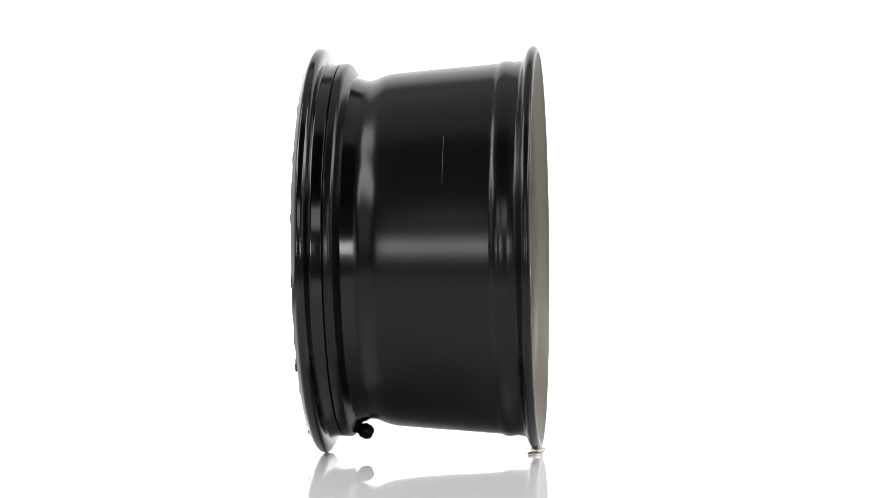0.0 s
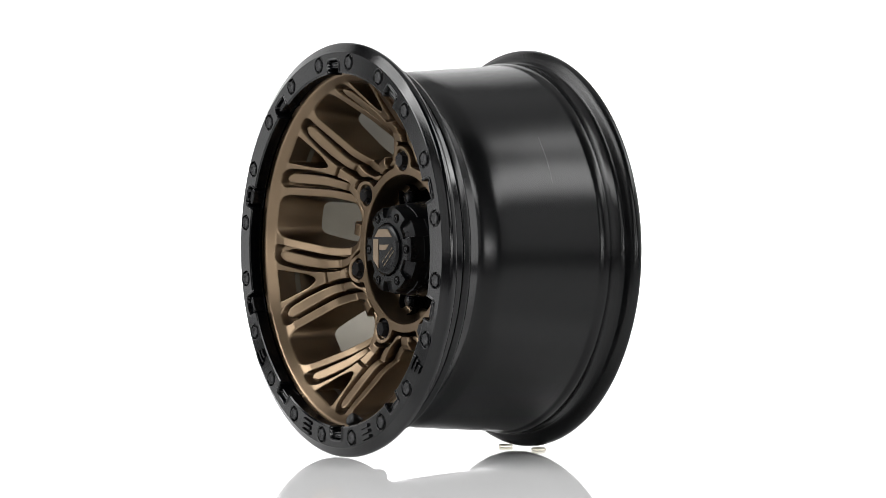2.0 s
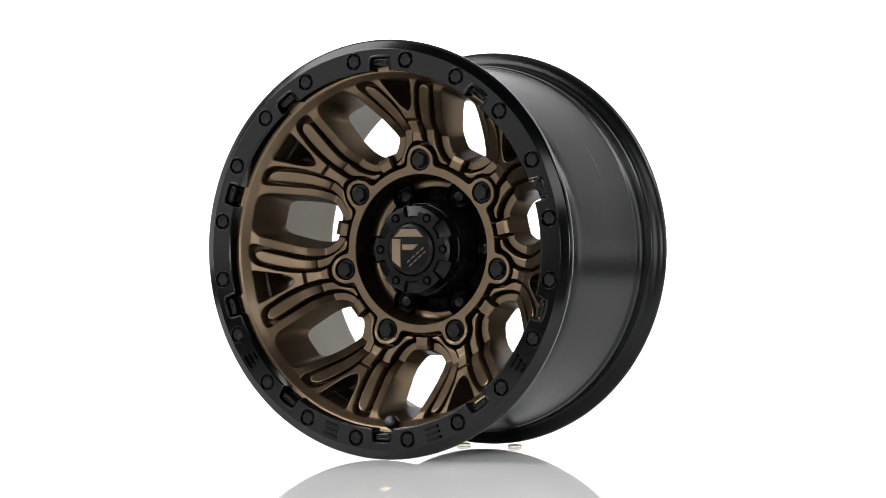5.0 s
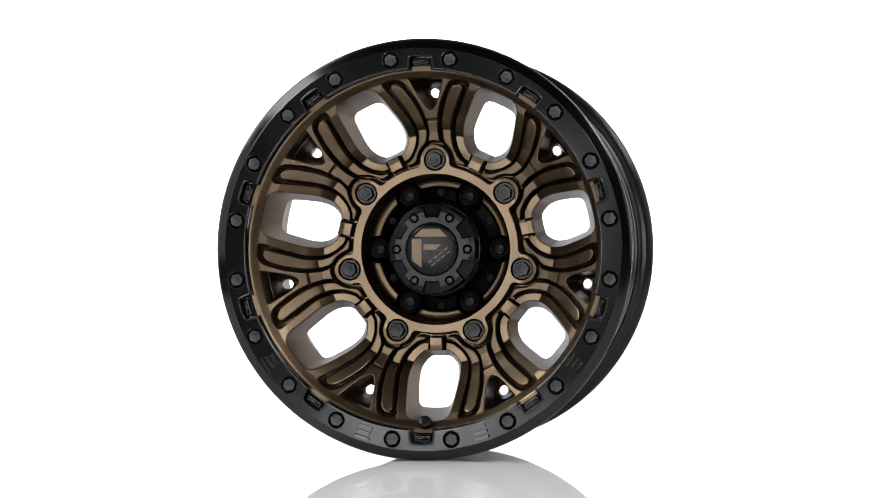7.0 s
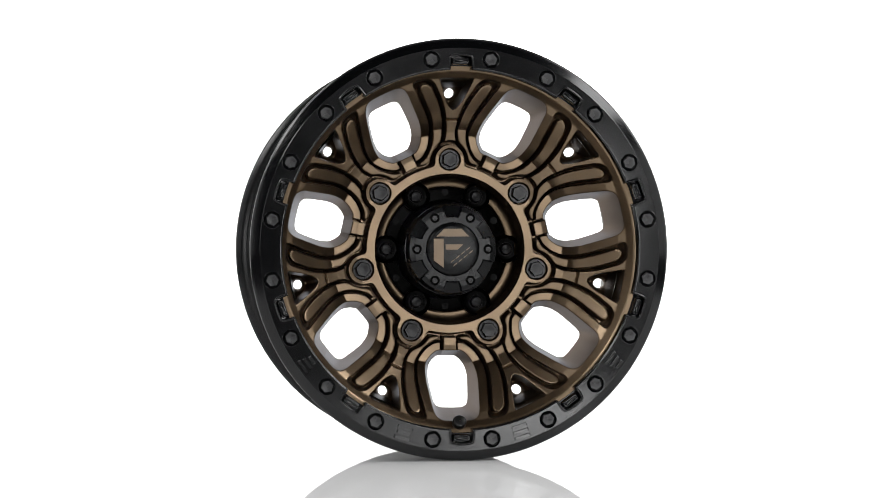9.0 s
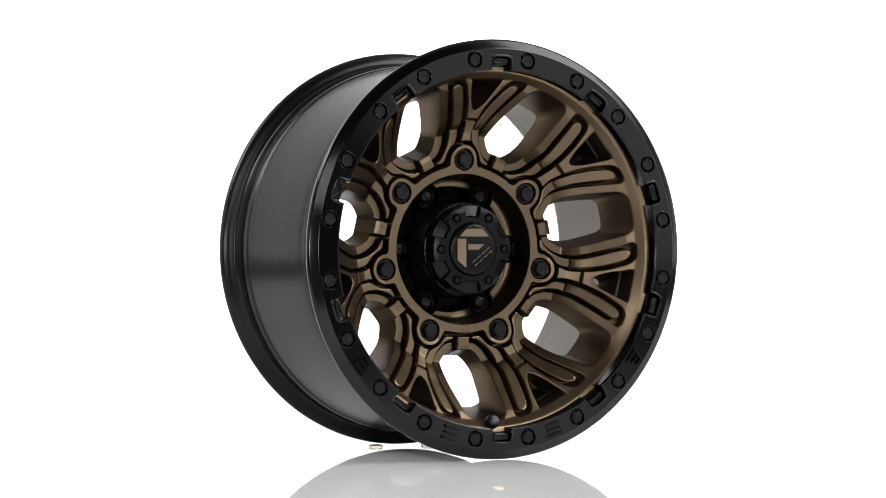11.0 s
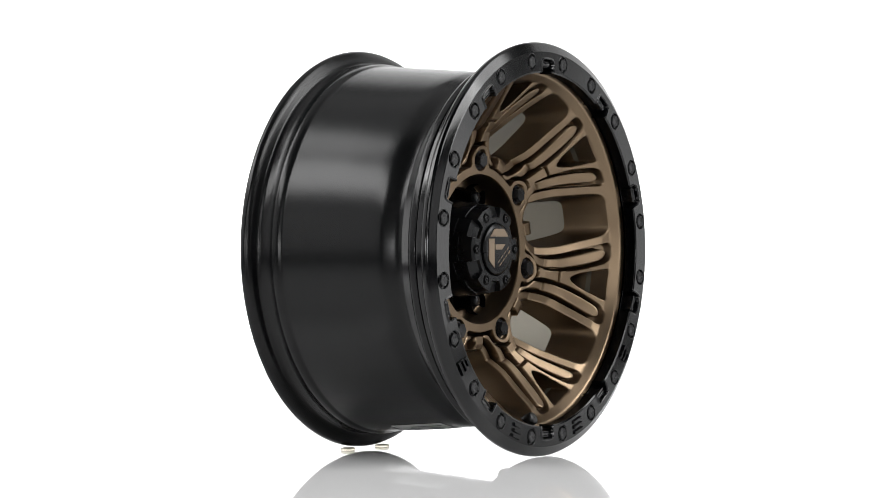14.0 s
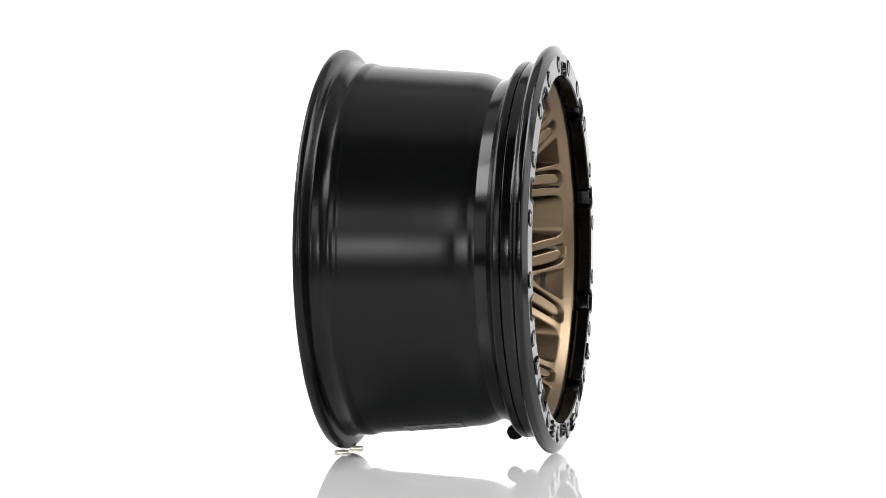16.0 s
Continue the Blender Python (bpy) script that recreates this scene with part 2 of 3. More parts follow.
# ---------------------------------------------------------------- the wheel
wheel = new("alloy_wheel")
tagged(wheel, "bronze spoked alloy wheel with black barrel and bolted black outer ring", "wheel")
SEAT = Matrix.Translation((WHEEL_X, 0, WHEEL_Z)) @ Matrix.Rotation(LEAN, 4, "X")

# face of the spokes: depth by radius
FACE_R = np.array([0.0860, 0.1070, 0.1150, 0.1320, 0.1380, 0.1550, 0.1880, 0.1915, 0.1985, 0.2040])
FACE_Y = np.array([-0.0530, -0.0535, -0.0560, -0.0605, -0.0650, -0.0790, -0.1090, -0.1120, -0.1225, -0.1245])
FACE_T = np.linspace(0.086, 0.204, 237)
FACE_S = np.convolve(np.pad(np.interp(FACE_T, FACE_R, FACE_Y), 2, mode="edge"), np.ones(5) / 5, "valid")
SEVENTH = 2 * math.pi / 7


def face_depth(r):
    return np.interp(r, FACE_T, FACE_S)


def window_outline():
    half = [(0.1149, 0.0127), (0.1167, 0.0160), (0.1220, 0.0223), (0.1311, 0.0280), (0.1445, 0.0298), (0.1557, 0.0288),
            (0.1708, 0.0272), (0.1833, 0.0254), (0.1892, 0.0205), (0.1912, 0.0125)]
    return smooth_loop([(u, r) for r, u in half] + [(-u, r) for r, u in reversed(half)], 2)


def pocket_outline():
    half = [(0.1572, 0.0012), (0.1585, 0.0034), (0.1650, 0.0088), (0.1780, 0.0143), (0.1890, 0.0192), (0.1908, 0.0185), (0.1912, 0.0100)]
    return smooth_loop([(u, r) for r, u in half] + [(-u, r) for r, u in reversed(half)], 2)


def turn2(p, a):
    c, s = math.cos(a), math.sin(a)
    return np.stack([p[:, 0] * c + p[:, 1] * s, -p[:, 0] * s + p[:, 1] * c], axis=1)


WINDOW, POCKET = window_outline(), pocket_outline()
BOSS = 0.1020


def spoke_fields(p):
    """Distances on one seventh of the face: to the window at its side, to the pocket, and the depth."""
    q = turn2(np.stack([np.abs(p[:, 0]), p[:, 1]], axis=1), -SEVENTH / 2)
    dw, dv = polygon_distance(q, WINDOW), polygon_distance(p, POCKET)
    r = np.linalg.norm(p, axis=1)
    y = face_depth(r)
    uw, rw = np.abs(q[:, 0]), q[:, 1]
    # body of the hub: its flat ring and the round bosses on it
    boss = np.hypot(p[:, 0], r - BOSS)
    flat, bump_out = r - 0.0953, boss - 0.0166
    body = np.minimum(flat, bump_out) - np.maximum(0.006 - np.abs(flat - bump_out), 0) ** 2 / 0.024
    # rib that runs along the window between two grooves, and round its inner end
    steps = [0.100, 0.112, 0.122, 0.132, 0.141, 0.155, 0.170]
    near = np.interp(r, steps, [0.0106, 0.0108, 0.0111, 0.0114, 0.0118, 0.0118, 0.0119])
    far = np.interp(r, steps, [0.0222, 0.0226, 0.0240, 0.0255, 0.0262, 0.0277, 0.0292])
    wide = np.interp(r, [0.13, 0.18], [0.0021, 0.0027])
    a, b = np.abs(dw - (near + far) / 2) - (far - near) / 2 + wide, r - 0.1875
    end = 0.0112 - uw - 10.0 * np.maximum(rw - 0.135, 0)
    def blend(x, z, k):
        return np.maximum(x, z) + np.maximum(k - np.abs(x - z), 0) ** 2 / (4 * k)
    def channel(d, w):
        return 1 - smoothstep(0.50 * w, w, np.abs(d))
    rib = blend(blend(blend(a, b, 0.0085), end, 0.0045), 0.0052 - body, 0.003)
    groove = channel(rib - wide, wide) * (dw > 0.0065)
    moat = channel(body - 0.0026, 0.0026)
    # tab between the ribs, on the window's axis
    tab = np.maximum(uw - np.interp(rw, [0.095, 0.115], [0.0066, 0.0072]), rw - 0.1185)
    slot = channel(tab - 0.0016, 0.0016) * (dw < 0.020) * (rw < 0.122) * (dw > 0.0004)
    # towards the hub the ribs lie in two steps below the ring of bolts
    sink = np.interp(r, [0.10, 0.105, 0.115, 0.131, 0.138, 0.146, 0.155, 0.170, 0.184], [0.0120, 0.0116, 0.0136, 0.0170, 0.0130, 0.0095, 0.0075, 0.0040, 0.0])
    drop = np.interp(r, [0.134, 0.141], [0.36, 0.50])
    level = 1 - drop * smoothstep(near - 0.0010, near + 0.0010, dw) - (1 - drop) * smoothstep(far - 0.0010, far + 0.0010, dw)
    level = level * smoothstep(0.0006, 0.0022, body)
    y = y + sink * level
    y = np.where((tab < 0.0010) & (rw < 0.1185) & (body > 0.0024), -0.0520 + 0.0015 * smoothstep(0.108, 0.1149, rw), y)
    # the inner stretch of each rib is a flatter pad that ends in a small step at the fold
    pad_mask = (1 - smoothstep(0.1362, 0.1376, r)) * (1 - smoothstep(0.0002, 0.0014, rib))
    y = y + (-0.0508 - 0.14 * (r - 0.115) - y) * pad_mask
    y = y + np.interp(r, [0.128, 0.140, 0.185, 0.192], [0.0190, 0.0150, 0.0150, 0.0090]) * np.maximum(np.maximum(groove, slot), moat)
    y = y - 0.0006 * (1 - smoothstep(-0.0012, 0.0, rib))
    # seat of the bolt, and the step across the bridge outside it
    y = y + 0.0050 * (1 - smoothstep(0.0117, 0.0127, boss))
    y = y + 0.0050 * channel(r - 0.1466, 0.0016) * (1 - smoothstep(0.0088, 0.0104, np.abs(p[:, 0])))
    # eased edges of openings
    y = y + 0.0010 * (1 - smoothstep(0.0, 0.0011, np.minimum(dw, dv))) ** 2
    return dw, dv, y, rib


def back_place(p, dw, dv):
    """Where a point of the face comes out at the back: the openings narrow on the way."""
    side = np.sign(p[:, 0]) + (p[:, 0] == 0)
    q = turn2(np.stack([np.abs(p[:, 0]), p[:, 1]], axis=1), -SEVENTH / 2)
    centre = np.array([0.0, 0.1507])
    d = q - centre
    qs = centre + d * np.stack([np.full(len(q), 0.765), np.where(d[:, 1] > 0, 0.71, 0.80)], axis=1)
    w = turn2(q + (qs - q) * np.exp(-np.maximum(dw, 0) / 0.02)[:, None], SEVENTH / 2)
    w[:, 0] *= side
    hole = np.array([0.0, 0.1775])
    d = p - hole
    ps = hole + d / np.maximum(np.linalg.norm(d, axis=1), 1e-6)[:, None] * 0.0052
    v = p + (ps - p) * np.exp(-np.maximum(dv, 0) / 0.008)[:, None]
    return np.where((dw < dv)[:, None], w, v)


def make_spoke():
    pts, tris = polar_grid(0.0860, 0.2035, SEVENTH / 2, 0.00050)
    dw, dv, _, _ = spoke_fields(pts)
    pts, tris, edges = clip(pts, tris, np.minimum(dw, dv))
    dw, dv, y, rib = spoke_fields(pts)
    n = len(pts)
    verts = [(p[0], d, p[1]) for p, d in zip(pts, y)]
    faces = list(tris)
    back = back_place(pts, dw, dv)
    rb = np.linalg.norm(back, axis=1)
    by = face_depth(rb) + np.interp(rb, [0.184, 0.192], [0.044, 0.013]) + 0.010 * np.exp(-np.maximum(dv, 0) / 0.002)
    verts += [(p[0], d, p[1]) for p, d in zip(back, by)]
    faces += [(c + n, b + n, a + n) for a, b, c in tris]
    # walls of the openings, in three steps
    ring = {}
    for a, b in edges:
        for i in (a, b):
            if i not in ring:
                chain = [i]
                pocket = dv[i] < dw[i]
                for w in (0.06, 0.85 if pocket else 0.6):
                    across = w * 0.45 if pocket else w
                    e = pts[i] + (back[i] - pts[i]) * across
                    chain.append(len(verts))
                    verts.append((e[0], y[i] + (by[i] - y[i]) * w, e[1]))
                ring[i] = chain + [i + n]
        for k in range(3):
            faces.append((ring[a][k], ring[a][k + 1], ring[b][k + 1], ring[b][k]))
    # the raised rib on either leg is a piece of its own
    front = np.array(tris)
    deep = rib[front].max(axis=1) < 0.0021
    side = pts[front].mean(axis=1)[:, 0] > 0
    groups = [[tuple(t) for t in front[~deep]] + faces[len(front):], front[deep & side], front[deep & ~side]]
    made = []
    for name, chosen in zip(("spoke", "rib", "rib"), groups):
        used = sorted({int(i) for f in chosen for i in f})
        remap = {i: k for k, i in enumerate(used)}
        top = name == "spoke"
        brims = [(remap[i + k], remap[j + k]) for i, j in edges for k in (0, n)] if top else ()
        made.append(link_mesh(name, [verts[i] for i in used], [tuple(remap[int(i)] for i in f) for f in chosen], BRONZE,
                              wheel if top else made[0], "matt bronze forked spoke with grooved ribs" if top else "", 180, SEAT if top else None, creases=brims))
    return made


spoke, *ribs = make_spoke()
for k in range(1, 7):
    twin = share(spoke, wheel, SEAT @ spun(360 / 7 * k))
    for rib in ribs:
        share(rib, twin, Matrix())

# barrel: outside profile from the joint behind the ring to the inner lip
OUTSIDE = [(-0.1105, 0.2132), (-0.1095, 0.2150), (-0.1025, 0.2156), (-0.0990, 0.2130), (-0.0930, 0.2005), (-0.0900, 0.1962), (-0.0830, 0.1950),
           (-0.0740, 0.1953), (-0.0655, 0.1988), (-0.0560, 0.2022), (-0.0450, 0.2036), (0.0000, 0.2074), (0.0710, 0.2130), (0.0745, 0.2150),
           (0.0800, 0.2162), (0.0850, 0.2150), (0.0900, 0.2146), (0.0985, 0.2162), (0.1010, 0.2190), (0.1030, 0.2260), (0.1065, 0.2312),
           (0.1105, 0.2325), (0.1145, 0.2312), (0.1160, 0.2275), (0.1156, 0.2252)]
INSIDE = [(0.1156, 0.2252), (0.1120, 0.2222), (0.1060, 0.2160), (0.1010, 0.2105), (0.0950, 0.2085), (0.0700, 0.2075), (0.0000, 0.2015), (-0.0500, 0.1975),
          (-0.0640, 0.1930), (-0.0740, 0.1895), (-0.0900, 0.1880)]
v, f = lathe(rounded(OUTSIDE, False, 0.004, 4), 360)
barrel = link_mesh("barrel", v, f, BLACK_BARREL, wheel, "lathe-turned gloss black wheel barrel", 60, SEAT)
v, f = lathe(rounded(INSIDE, False, 0.004, 3), 256)
link_mesh("barrel_lining", v, f, BRONZE_IN, wheel, "dull bronze inside of the barrel", 60, SEAT)
v, f = lathe(rounded([(-0.0600, 0.1890), (-0.0900, 0.1990), (-0.1080, 0.2050), (-0.1105, 0.2132)], False, 0.003, 3), 256)
link_mesh("rim_shelf", v, f, BLACK_RING, wheel, "", 60, SEAT)


# outer ring with notches and counterbored bolts
RING_Y, TENTH = -0.1435, math.pi / 5
NOTCH = smooth_loop([(-0.0120, 0.190), (-0.0118, 0.2100), (-0.0098, 0.2134), (0.0098, 0.2134), (0.0118, 0.2100), (0.0120, 0.190)], 2)
BOLT_R, BORE, CONE = 0.2120, 0.0098, 0.035


def ring_depth(p):
    """On one tenth of the ring: distance to the notch, to the nearer bolt's bore, and the depth."""
    r = np.linalg.norm(p, axis=1)
    dn = polygon_distance(p, NOTCH)
    lip = smoothstep(0.0, 0.0009, dn) * (1 - smoothstep(0.0015, 0.0026, dn)) * (1 - smoothstep(0.2170, 0.2178, r))
    y = RING_Y + CONE * (r - 0.1987) - 0.0013 * lip
    y = y + 0.0014 * (1 - smoothstep(0.0, 0.0016, r - 0.1987))
    spot = np.array([BOLT_R * math.sin(math.pi / 20), BOLT_R * math.cos(math.pi / 20)])
    db = np.linalg.norm(np.stack([np.abs(p[:, 0]), p[:, 1]], axis=1) - spot, axis=1) - BORE
    return dn, db, y


def make_ring():
    pts, tris = polar_grid(0.1987, 0.2225, TENTH / 2, 0.00042)
    dn, db, _ = ring_depth(pts)
    pts, tris, edges = clip(pts, tris, np.minimum(dn, db))
    dn, db, y = ring_depth(pts)
    edges = [(a, b) for a, b in edges if dn[a] < db[a]]
    base = [(p[0], d, p[1]) for p, d in zip(pts, y)]
    faces = list(tris)
    down = {}
    for a, b in edges:
        for i in (a, b):
            if i not in down:
                down[i] = len(base)
                base.append((pts[i][0], -0.1250, pts[i][1]))
        faces.append((a, down[a], down[b], b))
    used = sorted({i for f in faces for i in f})
    remap = {i: k for k, i in enumerate(used)}
    base = np.array([base[i] for i in used])
    faces = np.array([tuple(remap[i] for i in f) + ((remap[f[0]],) if len(f) == 3 else ()) for f in faces])
    verts, out = [], []
    for k in range(10):
        c, s = math.cos(TENTH * k), math.sin(TENTH * k)
        verts.append(np.stack([base[:, 0] * c + base[:, 2] * s, base[:, 1], -base[:, 0] * s + base[:, 2] * c], axis=1))
        out.append(faces + len(base) * k)
    verts, out = np.concatenate(verts), np.concatenate(out)
    out = [tuple(f[:3]) if f[0] == f[3] else tuple(f) for f in out]
    # outer chamfer, tyre side and the wall towards the spokes
    for profile, seg in ((rounded([(RING_Y + 0.0238 * CONE, 0.2225), (-0.1421, 0.2234), (-0.1377, 0.2320), (-0.1352, 0.2337), (-0.1298, 0.2327), (-0.1266, 0.2288), (-0.1252, 0.2235),
                                   (-0.1245, 0.2165), (-0.1215, 0.2150), (-0.1112, 0.2150), (-0.1106, 0.2135), (-0.1106, 0.2050)], False, 0.0016, 3), 360),):
        v, f = lathe(profile, seg)
        out += [tuple(i + len(verts) for i in q) for q in f]
        verts = np.concatenate([verts, np.array(v)])
    v, f = lathe([(-0.1262, 0.2032), (-0.1268, 0.2045), (-0.1268, 0.2150)], 256)
    out += [tuple(i + len(verts) for i in q) for q in f]
    verts = np.concatenate([verts, np.array(v)])
    return link_mesh("clamp_ring", verts, out, BLACK_RING, wheel, "satin black outer ring with notches and hex bolts", 50, SEAT, 2e-5)


def inner_wall():
    """The ring's wall towards the spokes, from one notch to the next."""
    verts, faces = [], []
    for step in range(17):
        a = 0.0604 + (TENTH - 0.1208) * step / 16
        verts += [(r * math.sin(a), y, r * math.cos(a)) for r, y in ((0.1987, RING_Y + 0.0014), (0.1987, -0.1300), (0.2030, -0.1262))]
        if step:
            i = 3 * step
            faces += [(i - 3, i, i + 1, i - 2), (i - 2, i + 1, i + 2, i - 1)]
    return link_mesh("inner_wall", verts, faces, BLACK_RING, ring, "", 40)


ring = make_ring()
first = None
for k in range(10):
    first = share(first, ring, spun(36 * k)) if first else inner_wall()
first = seat = None
for k in range(20):
    m = spun(18 * k - 9) @ Matrix.Translation((0, RING_Y + 0.0133 * CONE, BOLT_R)) @ Matrix.Rotation(math.atan(CONE), 4, "X")
    if first is None:
        v, f = lathe(rounded([(0.0, BORE), (-0.0003, BORE - 0.0004), (0.0004, BORE - 0.0011), (0.0030, BORE - 0.0014), (0.0034, 0.0060)], False, 0.0005, 3), 48)
        seat = link_mesh("bolt_seat", v, f, BLACK_RING, ring, "", 60, m)
        first = hex_bolt("hex_bolt", 0.0074, 0.0040, 0.0001, BLACK_BOLT, ring, m @ Matrix.Translation((0, 0.0032, 0)) @ spun(11 * (k % 5)))
    else:
        share(seat, ring, m)
        share(first, ring, m @ Matrix.Translation((0, 0.0032, 0)) @ spun(11 * (k % 5)))


def notch_block(place):
    """A rounded bar with a shallow rectangle pressed into its front."""
    bm = bmesh.new()
    loops = []
    for half, low, high, y in ((0.0097, 0.2046, 0.2122, 0.0), (0.0097, 0.2046, 0.2122, -0.0134), (0.0094, 0.2049, 0.2119, -0.0142), (0.0087, 0.2055, 0.2112, -0.0146),
                               (0.0078, 0.2063, 0.2103, -0.0146), (0.0073, 0.2067, 0.2099, -0.0136), (0.0068, 0.2071, 0.2095, -0.0134)):
        r = min(0.0022, (high - low) * 0.45)
        loop = []
        for cx, cz, start in ((half - r, high - r, 0), (half - r, low + r, 90), (-half + r, low + r, 180), (-half + r, high - r, 270)):
            for step in range(5):
                a = radians(start + 22.5 * step)
                loop.append(bm.verts.new((cx + r * math.sin(a), y, cz + r * math.cos(a))))
        loops.append(loop)
    n = len(loops[0])
    for p, q in zip(loops, loops[1:]):
        for k in range(n):
            bm.faces.new((p[k], p[(k + 1) % n], q[(k + 1) % n], q[k]))
    bm.faces.new(loops[-1])
    bmesh.ops.recalc_face_normals(bm, faces=bm.faces)
    return part("notch_block", bm, BLACK_RING, ring, "", place, 50)


first = None
for k in range(10):
    m = spun(36 * k) @ Matrix.Translation((0, -0.1262, 0))
    first = share(first, ring, m) if first else notch_block(m)
# marks in relief between four pairs of bolts
for degrees, halves in ((-126, (0.0052, 0.0075, 0.0088)), (-162, (0.0088, 0.0078, 0.0088)), (162, (0.0088, 0.0088, 0.0088)), (126, (0.0088, 0.0070, 0.0050))):
    for inner, half in zip((0.2040, 0.2102, 0.2164), halves):
        outer = inner + 0.0034
        block([(-half, inner), (half, inner), (half, outer), (-half, outer)], 0.0024, 0.0011, BLACK_RING, "relief_bar", ring,
              spun(degrees) @ Matrix.Translation((0, RING_Y + 0.0004, 0)))

# hub: bore, black plate, lug seats
v, f = lathe(rounded([(-0.0530, 0.0862), (-0.0515, 0.0852), (-0.0250, 0.0826), (-0.0205, 0.0800), (-0.0185, 0.0765), (-0.0180, 0.0712), (-0.0050, 0.0705)], False, 0.0025, 4), 180)
link_mesh("hub_bore", v, f, BRONZE, wheel, "", 50, SEAT)
v, f = lathe([(-0.0120, 0.0712), (-0.0130, 0.0690), (-0.0130, 0.0200)], 120)
hub = link_mesh("hub_plate", v, f, BLACK_HUB, wheel, "matt black hub plate in the bore", 40, SEAT)
first = None
for k in range(6):
    m = spun(60 * k + 30) @ Matrix.Translation((0, 0, 0.0695))
    if first is None:
        v, f = lathe(rounded([(-0.012, 0.0160), (-0.0265, 0.0160), (-0.0277, 0.0154), (-0.0268, 0.0147), (-0.0208, 0.0128), (-0.0200, 0.0085),
                              (-0.0200, 0.0004)], False, 0.0008, 2), 40)
        first = link_mesh("lug_seat", v, f, BLACK_HUB, hub, "deep black lug seat", 40, m)
    else:
        share(first, hub, m)
first = None
for k in range(6):
    m = spun(60 * k + 30) @ Matrix.Translation((0, 0, 0.0695))
    if first is None:
        v, f = lathe(rounded([(-0.0190, 0.0072), (-0.0240, 0.0070), (-0.0268, 0.0058), (-0.0275, 0.0004)], False, 0.0015, 3), 32)
        first = link_mesh("lug_stud", v, f, BLACK_BOLT, hub, "round dark metal stud", 40, m)
    else:
        share(first, hub, m)
first = None
for k in range(6):
    m = spun(60 * k) @ Matrix.Translation((0, -0.0130, 0.0655))
    first = share(first, hub, m) if first else hex_bolt("plate_screw", 0.0026, 0.0015, 0.0008, BLACK_HUB, hub, m, 0.0042)
# hub bolts on the bosses
first = None
for k in range(7):
    m = SEAT @ spun(360 / 7 * k) @ Matrix.Translation((0, -0.0485, BOSS)) @ spun(17 * k)
    first = share(first, wheel, m) if first else hex_bolt("hub_bolt", 0.0091, 0.0092, 0.0001, BLACK_BOLT, wheel, m, 0.0117)


# centre cap
def make_cap():
    rows, cols = 60, 480
    radii = np.linspace(0.0306, 0.0525, rows)
    verts, faces = [], []
    for r in radii:
        for k in range(cols):
            a = 2 * math.pi * k / cols
            off = abs((a + math.pi / 6) % (math.pi / 3) - math.pi / 6) * r
            crown = -0.0740 + 0.30 * max(0.0, r - 0.0435)
            crown = crown + min(0.015, 6.0 * max(0.0, r - 0.0488))
            ramp_y = -0.0708 + 0.45 * max(0.0, r - 0.0375) + min(0.015, 6.0 * max(0.0, r - 0.0496))
            w = float(smoothstep(0.0, 0.0010, np.array(0.0076 + 0.34 * (r - 0.0370) - off))) * float(smoothstep(0.0362, 0.0376, np.array(r)))
            verts.append((r * math.sin(a), crown * (1 - w) + ramp_y * w, r * math.cos(a)))
    for i in range(rows - 1):
        for k in range(cols):
            j = (k + 1) % cols
            faces.append((i * cols + k, i * cols + j, (i + 1) * cols + j, (i + 1) * cols + k))
    base = len(verts)
    for k in range(cols):
        a = 2 * math.pi * k / cols
        verts.append((0.0575 * math.sin(a), -0.0120, 0.0575 * math.cos(a)))
    for k in range(cols):
        j = (k + 1) % cols
        faces.append(((rows - 1) * cols + k, (rows - 1) * cols + j, base + j, base + k))
    return link_mesh("centre_cap", verts, faces, BLACK_CAP, wheel, "black centre cap with six notches and bronze badge", 35, SEAT)


cap = make_cap()
v, f = lathe(rounded([(-0.0740, 0.0306), (-0.0690, 0.0303), (-0.0690, 0.0298), (-0.0765, 0.0295), (-0.0785, 0.0262), (-0.0790, 0.0150), (-0.0792, 0.0002)], False, 0.0008, 3), 120)
link_mesh("cap_disc", v, f, BLACK_CAP, cap, "", 40)
first = sink_ring = None
for k in range(6):
    m = spun(60 * k + 30) @ Matrix.Translation((0, -0.0740, 0.0405))
    if first is None:
        v, f = lathe(rounded([(0.0004, 0.0056), (-0.0006, 0.0053), (-0.0006, 0.0048), (0.0, 0.0043), (-0.0001, 0.0004)], False, 0.0003, 2), 32)
        sink_ring = link_mesh("screw_recess", v, f, BLACK_HUB, cap, "", 40, m)
        first = hex_bolt("cap_screw", 0.0033, 0.0011, 0.0009, BLACK_BOLT, cap, m)
    else:
        share(sink_ring, cap, m)
        share(first, cap, m)
BADGE = Matrix.Translation((0, -0.0787, 0.0026))
for outline in ([(-0.0192, 0.0118), (-0.0105, 0.0205), (0.0095, 0.0205), (0.0182, 0.0118)],
                [(-0.0222, -0.0150), (-0.0222, 0.0095), (-0.0110, 0.0095), (-0.0110, -0.0235)],
                [(-0.0088, -0.0030), (-0.0088, 0.0030), (0.0115, 0.0030), (0.0050, -0.0030)]):
    block(outline, 0.0008, 0.0002, LOGO, "badge_shape", cap, BADGE, "flat bronze badge shape")
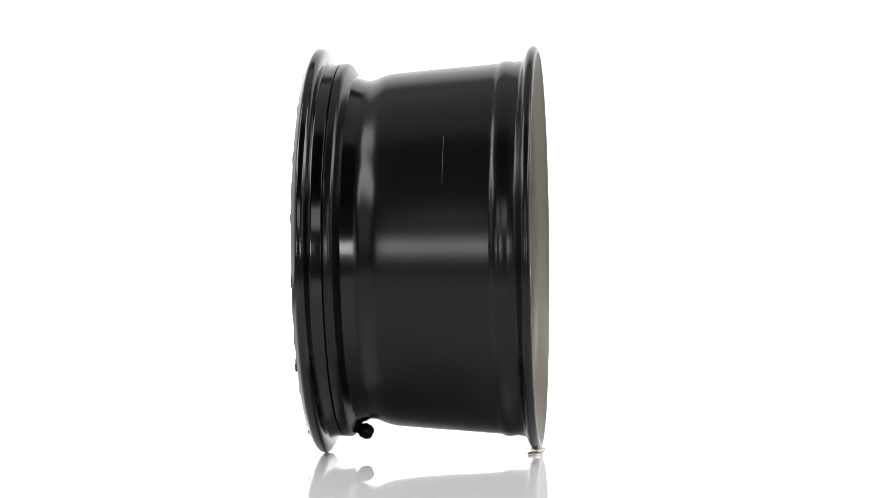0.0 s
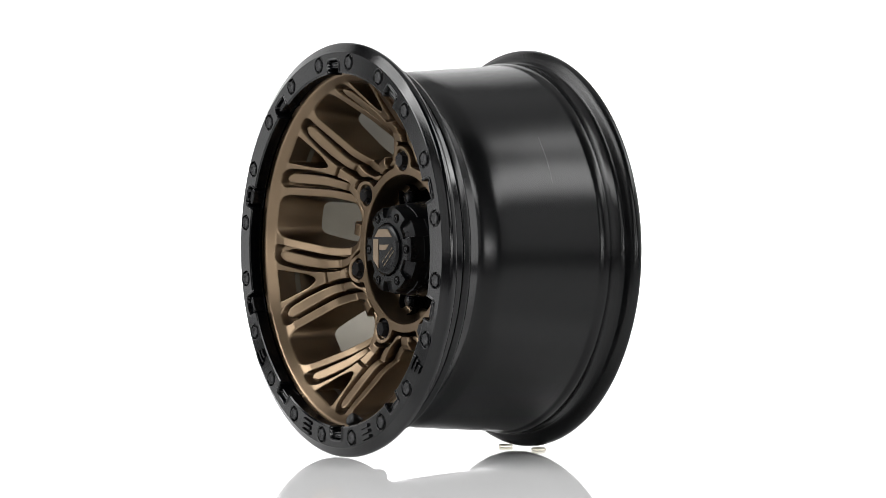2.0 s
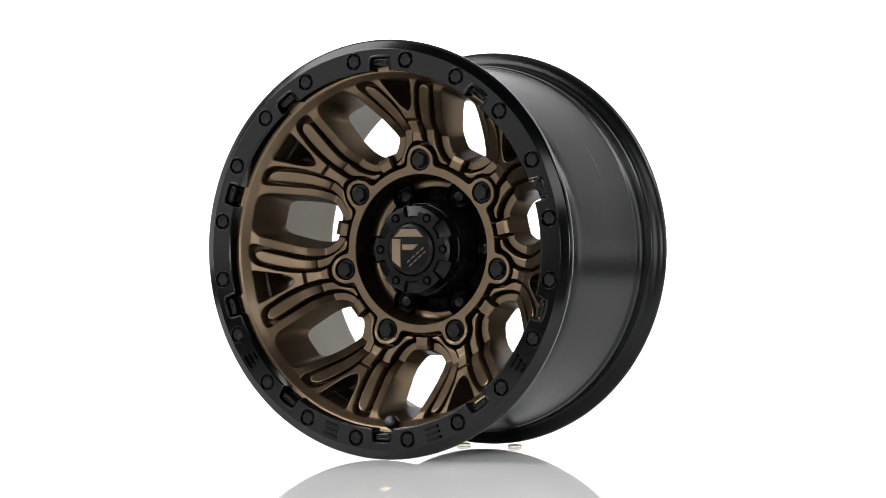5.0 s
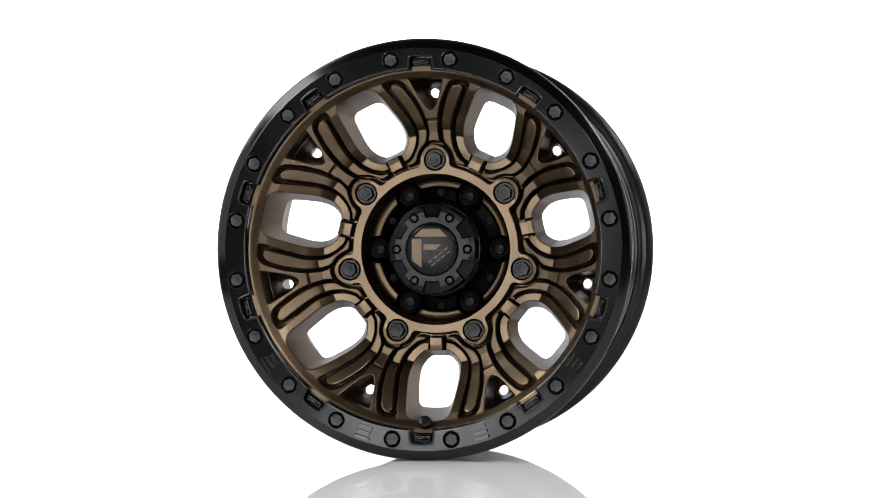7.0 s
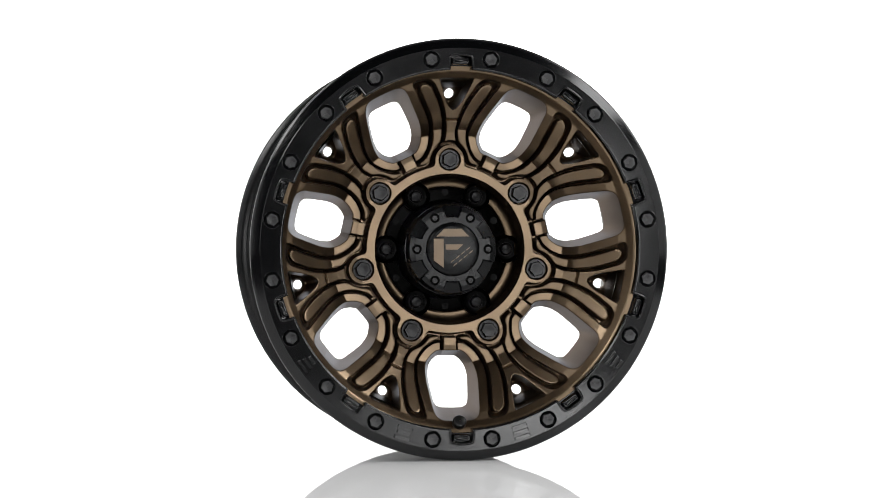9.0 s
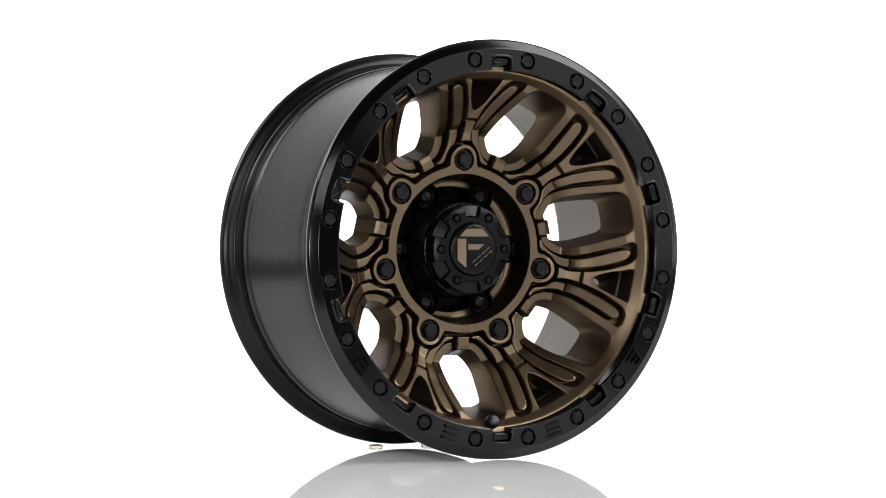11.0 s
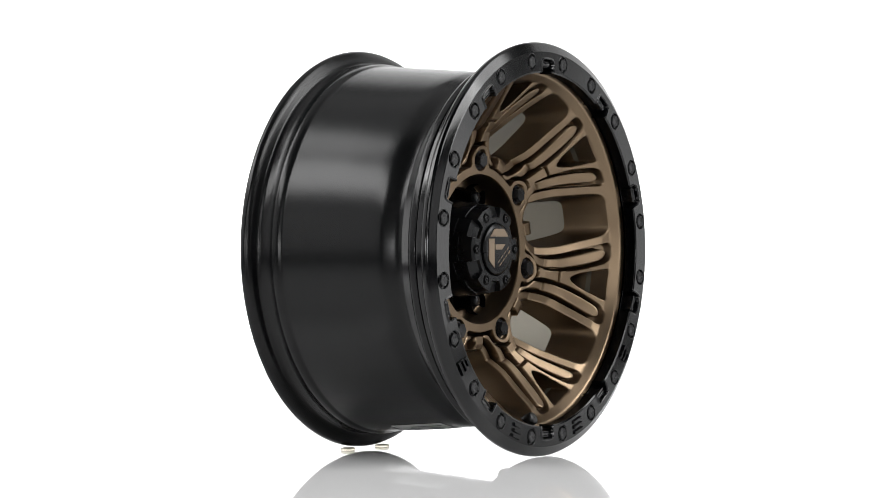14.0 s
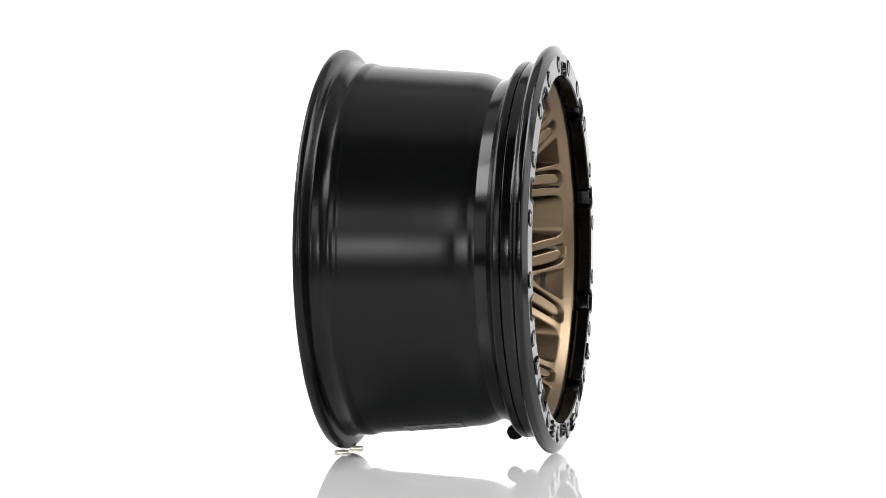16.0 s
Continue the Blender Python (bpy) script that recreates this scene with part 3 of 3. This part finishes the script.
# a slanting row of four small marks beside the badge
for k in range(4):
    for low, high in ((-0.0030, -0.0019), (0.0019, 0.0030)):
        along = -0.0112 + 0.0075 * k
        block([(along - 0.0028, low), (along + 0.0024, low), (along + 0.0036, high), (along - 0.0016, high)], 0.0007, 0.0002, LOGO, "badge_bar", cap,
              Matrix.Translation((0.0092, -0.0787, -0.0085)) @ spun(-38), "thin bronze badge bar")

# valve through the rim, at the foot of the face
bm = bmesh.new()
a, b = Vector((0, -0.1260, -0.1900)), Vector((0, -0.0800, -0.2135))
axis = (b - a).normalized()
turn = axis.to_track_quat("Z", "Y").to_matrix().to_4x4()
length = (b - a).length
profile = [(0.0, 0.0005), (0.0, 0.0050), (0.0006, 0.0066), (0.0024, 0.0078), (0.010, 0.0078), (0.012, 0.0070), (0.016, 0.0078), (0.022, 0.0080), (0.032, 0.0062), (0.036, 0.0066),
           (0.039, 0.0090), (0.042, 0.0094), (0.0425, 0.0086), (0.0435, 0.0094), (0.048, 0.0082), (length, 0.0050), (length, 0.0005)]
rings = [[bm.verts.new(a + (turn @ Vector((r * math.cos(k * math.pi / 10), r * math.sin(k * math.pi / 10), z)))) for k in range(20)] for z, r in profile]
for p, q in zip(rings, rings[1:]):
    for k in range(20):
        bm.faces.new((p[k], p[(k + 1) % 20], q[(k + 1) % 20], q[k]))
bmesh.ops.recalc_face_normals(bm, faces=bm.faces)
part("valve_stem", bm, RUBBER, wheel, "short black rubber valve", SEAT)


def on_barrel(y0, y1, a0, a1, lift, name, mat, parent, label="", steps=12):
    """A thin patch on the barrel's outside, between two axial places and two angles from the top, in degrees."""
    prof = np.array(OUTSIDE)
    verts, faces = [], []
    for i in range(steps + 1):
        a = radians(a0 + (a1 - a0) * i / steps)
        for y in (y0, y1):
            r = float(np.interp(y, prof[:, 0], prof[:, 1])) + lift
            verts.append((r * math.sin(a), y, r * math.cos(a)))
        if i:
            n = 2 * i
            faces.append((n - 2, n, n + 1, n - 1))
    return link_mesh(name, verts, faces, mat, parent, label, 60, SEAT if parent == wheel else None)


sticker = on_barrel(-0.036, 0.032, 181, 196, 0.0004, "paper_label", LABEL, wheel, "pale printed paper label under the barrel")
for k in range(4):
    on_barrel(-0.030, 0.012 + 0.004 * (k % 3), 183 + 3 * k, 184.2 + 3 * k, 0.0006, "print_bar", LABEL_INK, sticker)
on_barrel(0.0190, 0.0194, 54, 70, 0.0002, "scratch", SCRATCH, wheel, "hairline scratch in the black coat")
for k in range(5):
    for j in range(5 - k % 2):
        on_barrel(0.040 + 0.0052 * j, 0.0431 + 0.0052 * j, 262.0 + 4.4 * k, 262.5 + 4.4 * k, 0.0002, "stamp_bar", STAMP, wheel, "faint dotted stamp", 2)


# ---------------------------------------------------------------- pads under the inner lip
def pad(x):
    bm = bmesh.new()
    rings = []
    for r, z in ((0.0004, 0.0), (0.0074, 0.0), (0.0084, 0.0005), (0.0087, 0.0013), (0.0085, 0.0022), (0.0076, 0.0031), (0.0064, 0.0036), (0.0004, 0.0037)):
        rings.append([bm.verts.new((x + r * math.cos(k * math.pi / 12), 0.1105 + r * math.sin(k * math.pi / 12), z)) for k in range(24)])
    for p, q in zip(rings, rings[1:]):
        for k in range(24):
            bm.faces.new((p[k], p[(k + 1) % 24], q[(k + 1) % 24], q[k]))
    bmesh.ops.recalc_face_normals(bm, faces=bm.faces)
    me = bpy.data.meshes.new("rubber_pad")
    bm.to_mesh(me)
    bm.free()
    me.materials.append(PAD)
    me.shade_smooth()
    ob = new("rubber_pad", me)
    return tagged(ob, "small milky rubber pad wedged under the wheel's inner lip", "pad", "pads under the wheel")


PADS = [pad(WHEEL_X - 0.034), pad(WHEEL_X + 0.035)]


def motions():
    rows = [(t, pose(0, 0, 0, 0, 0, a)) for t, a in TURN]
    walk(wheel, rows)
    for ob in PADS:
        walk(ob, rows)


motions()
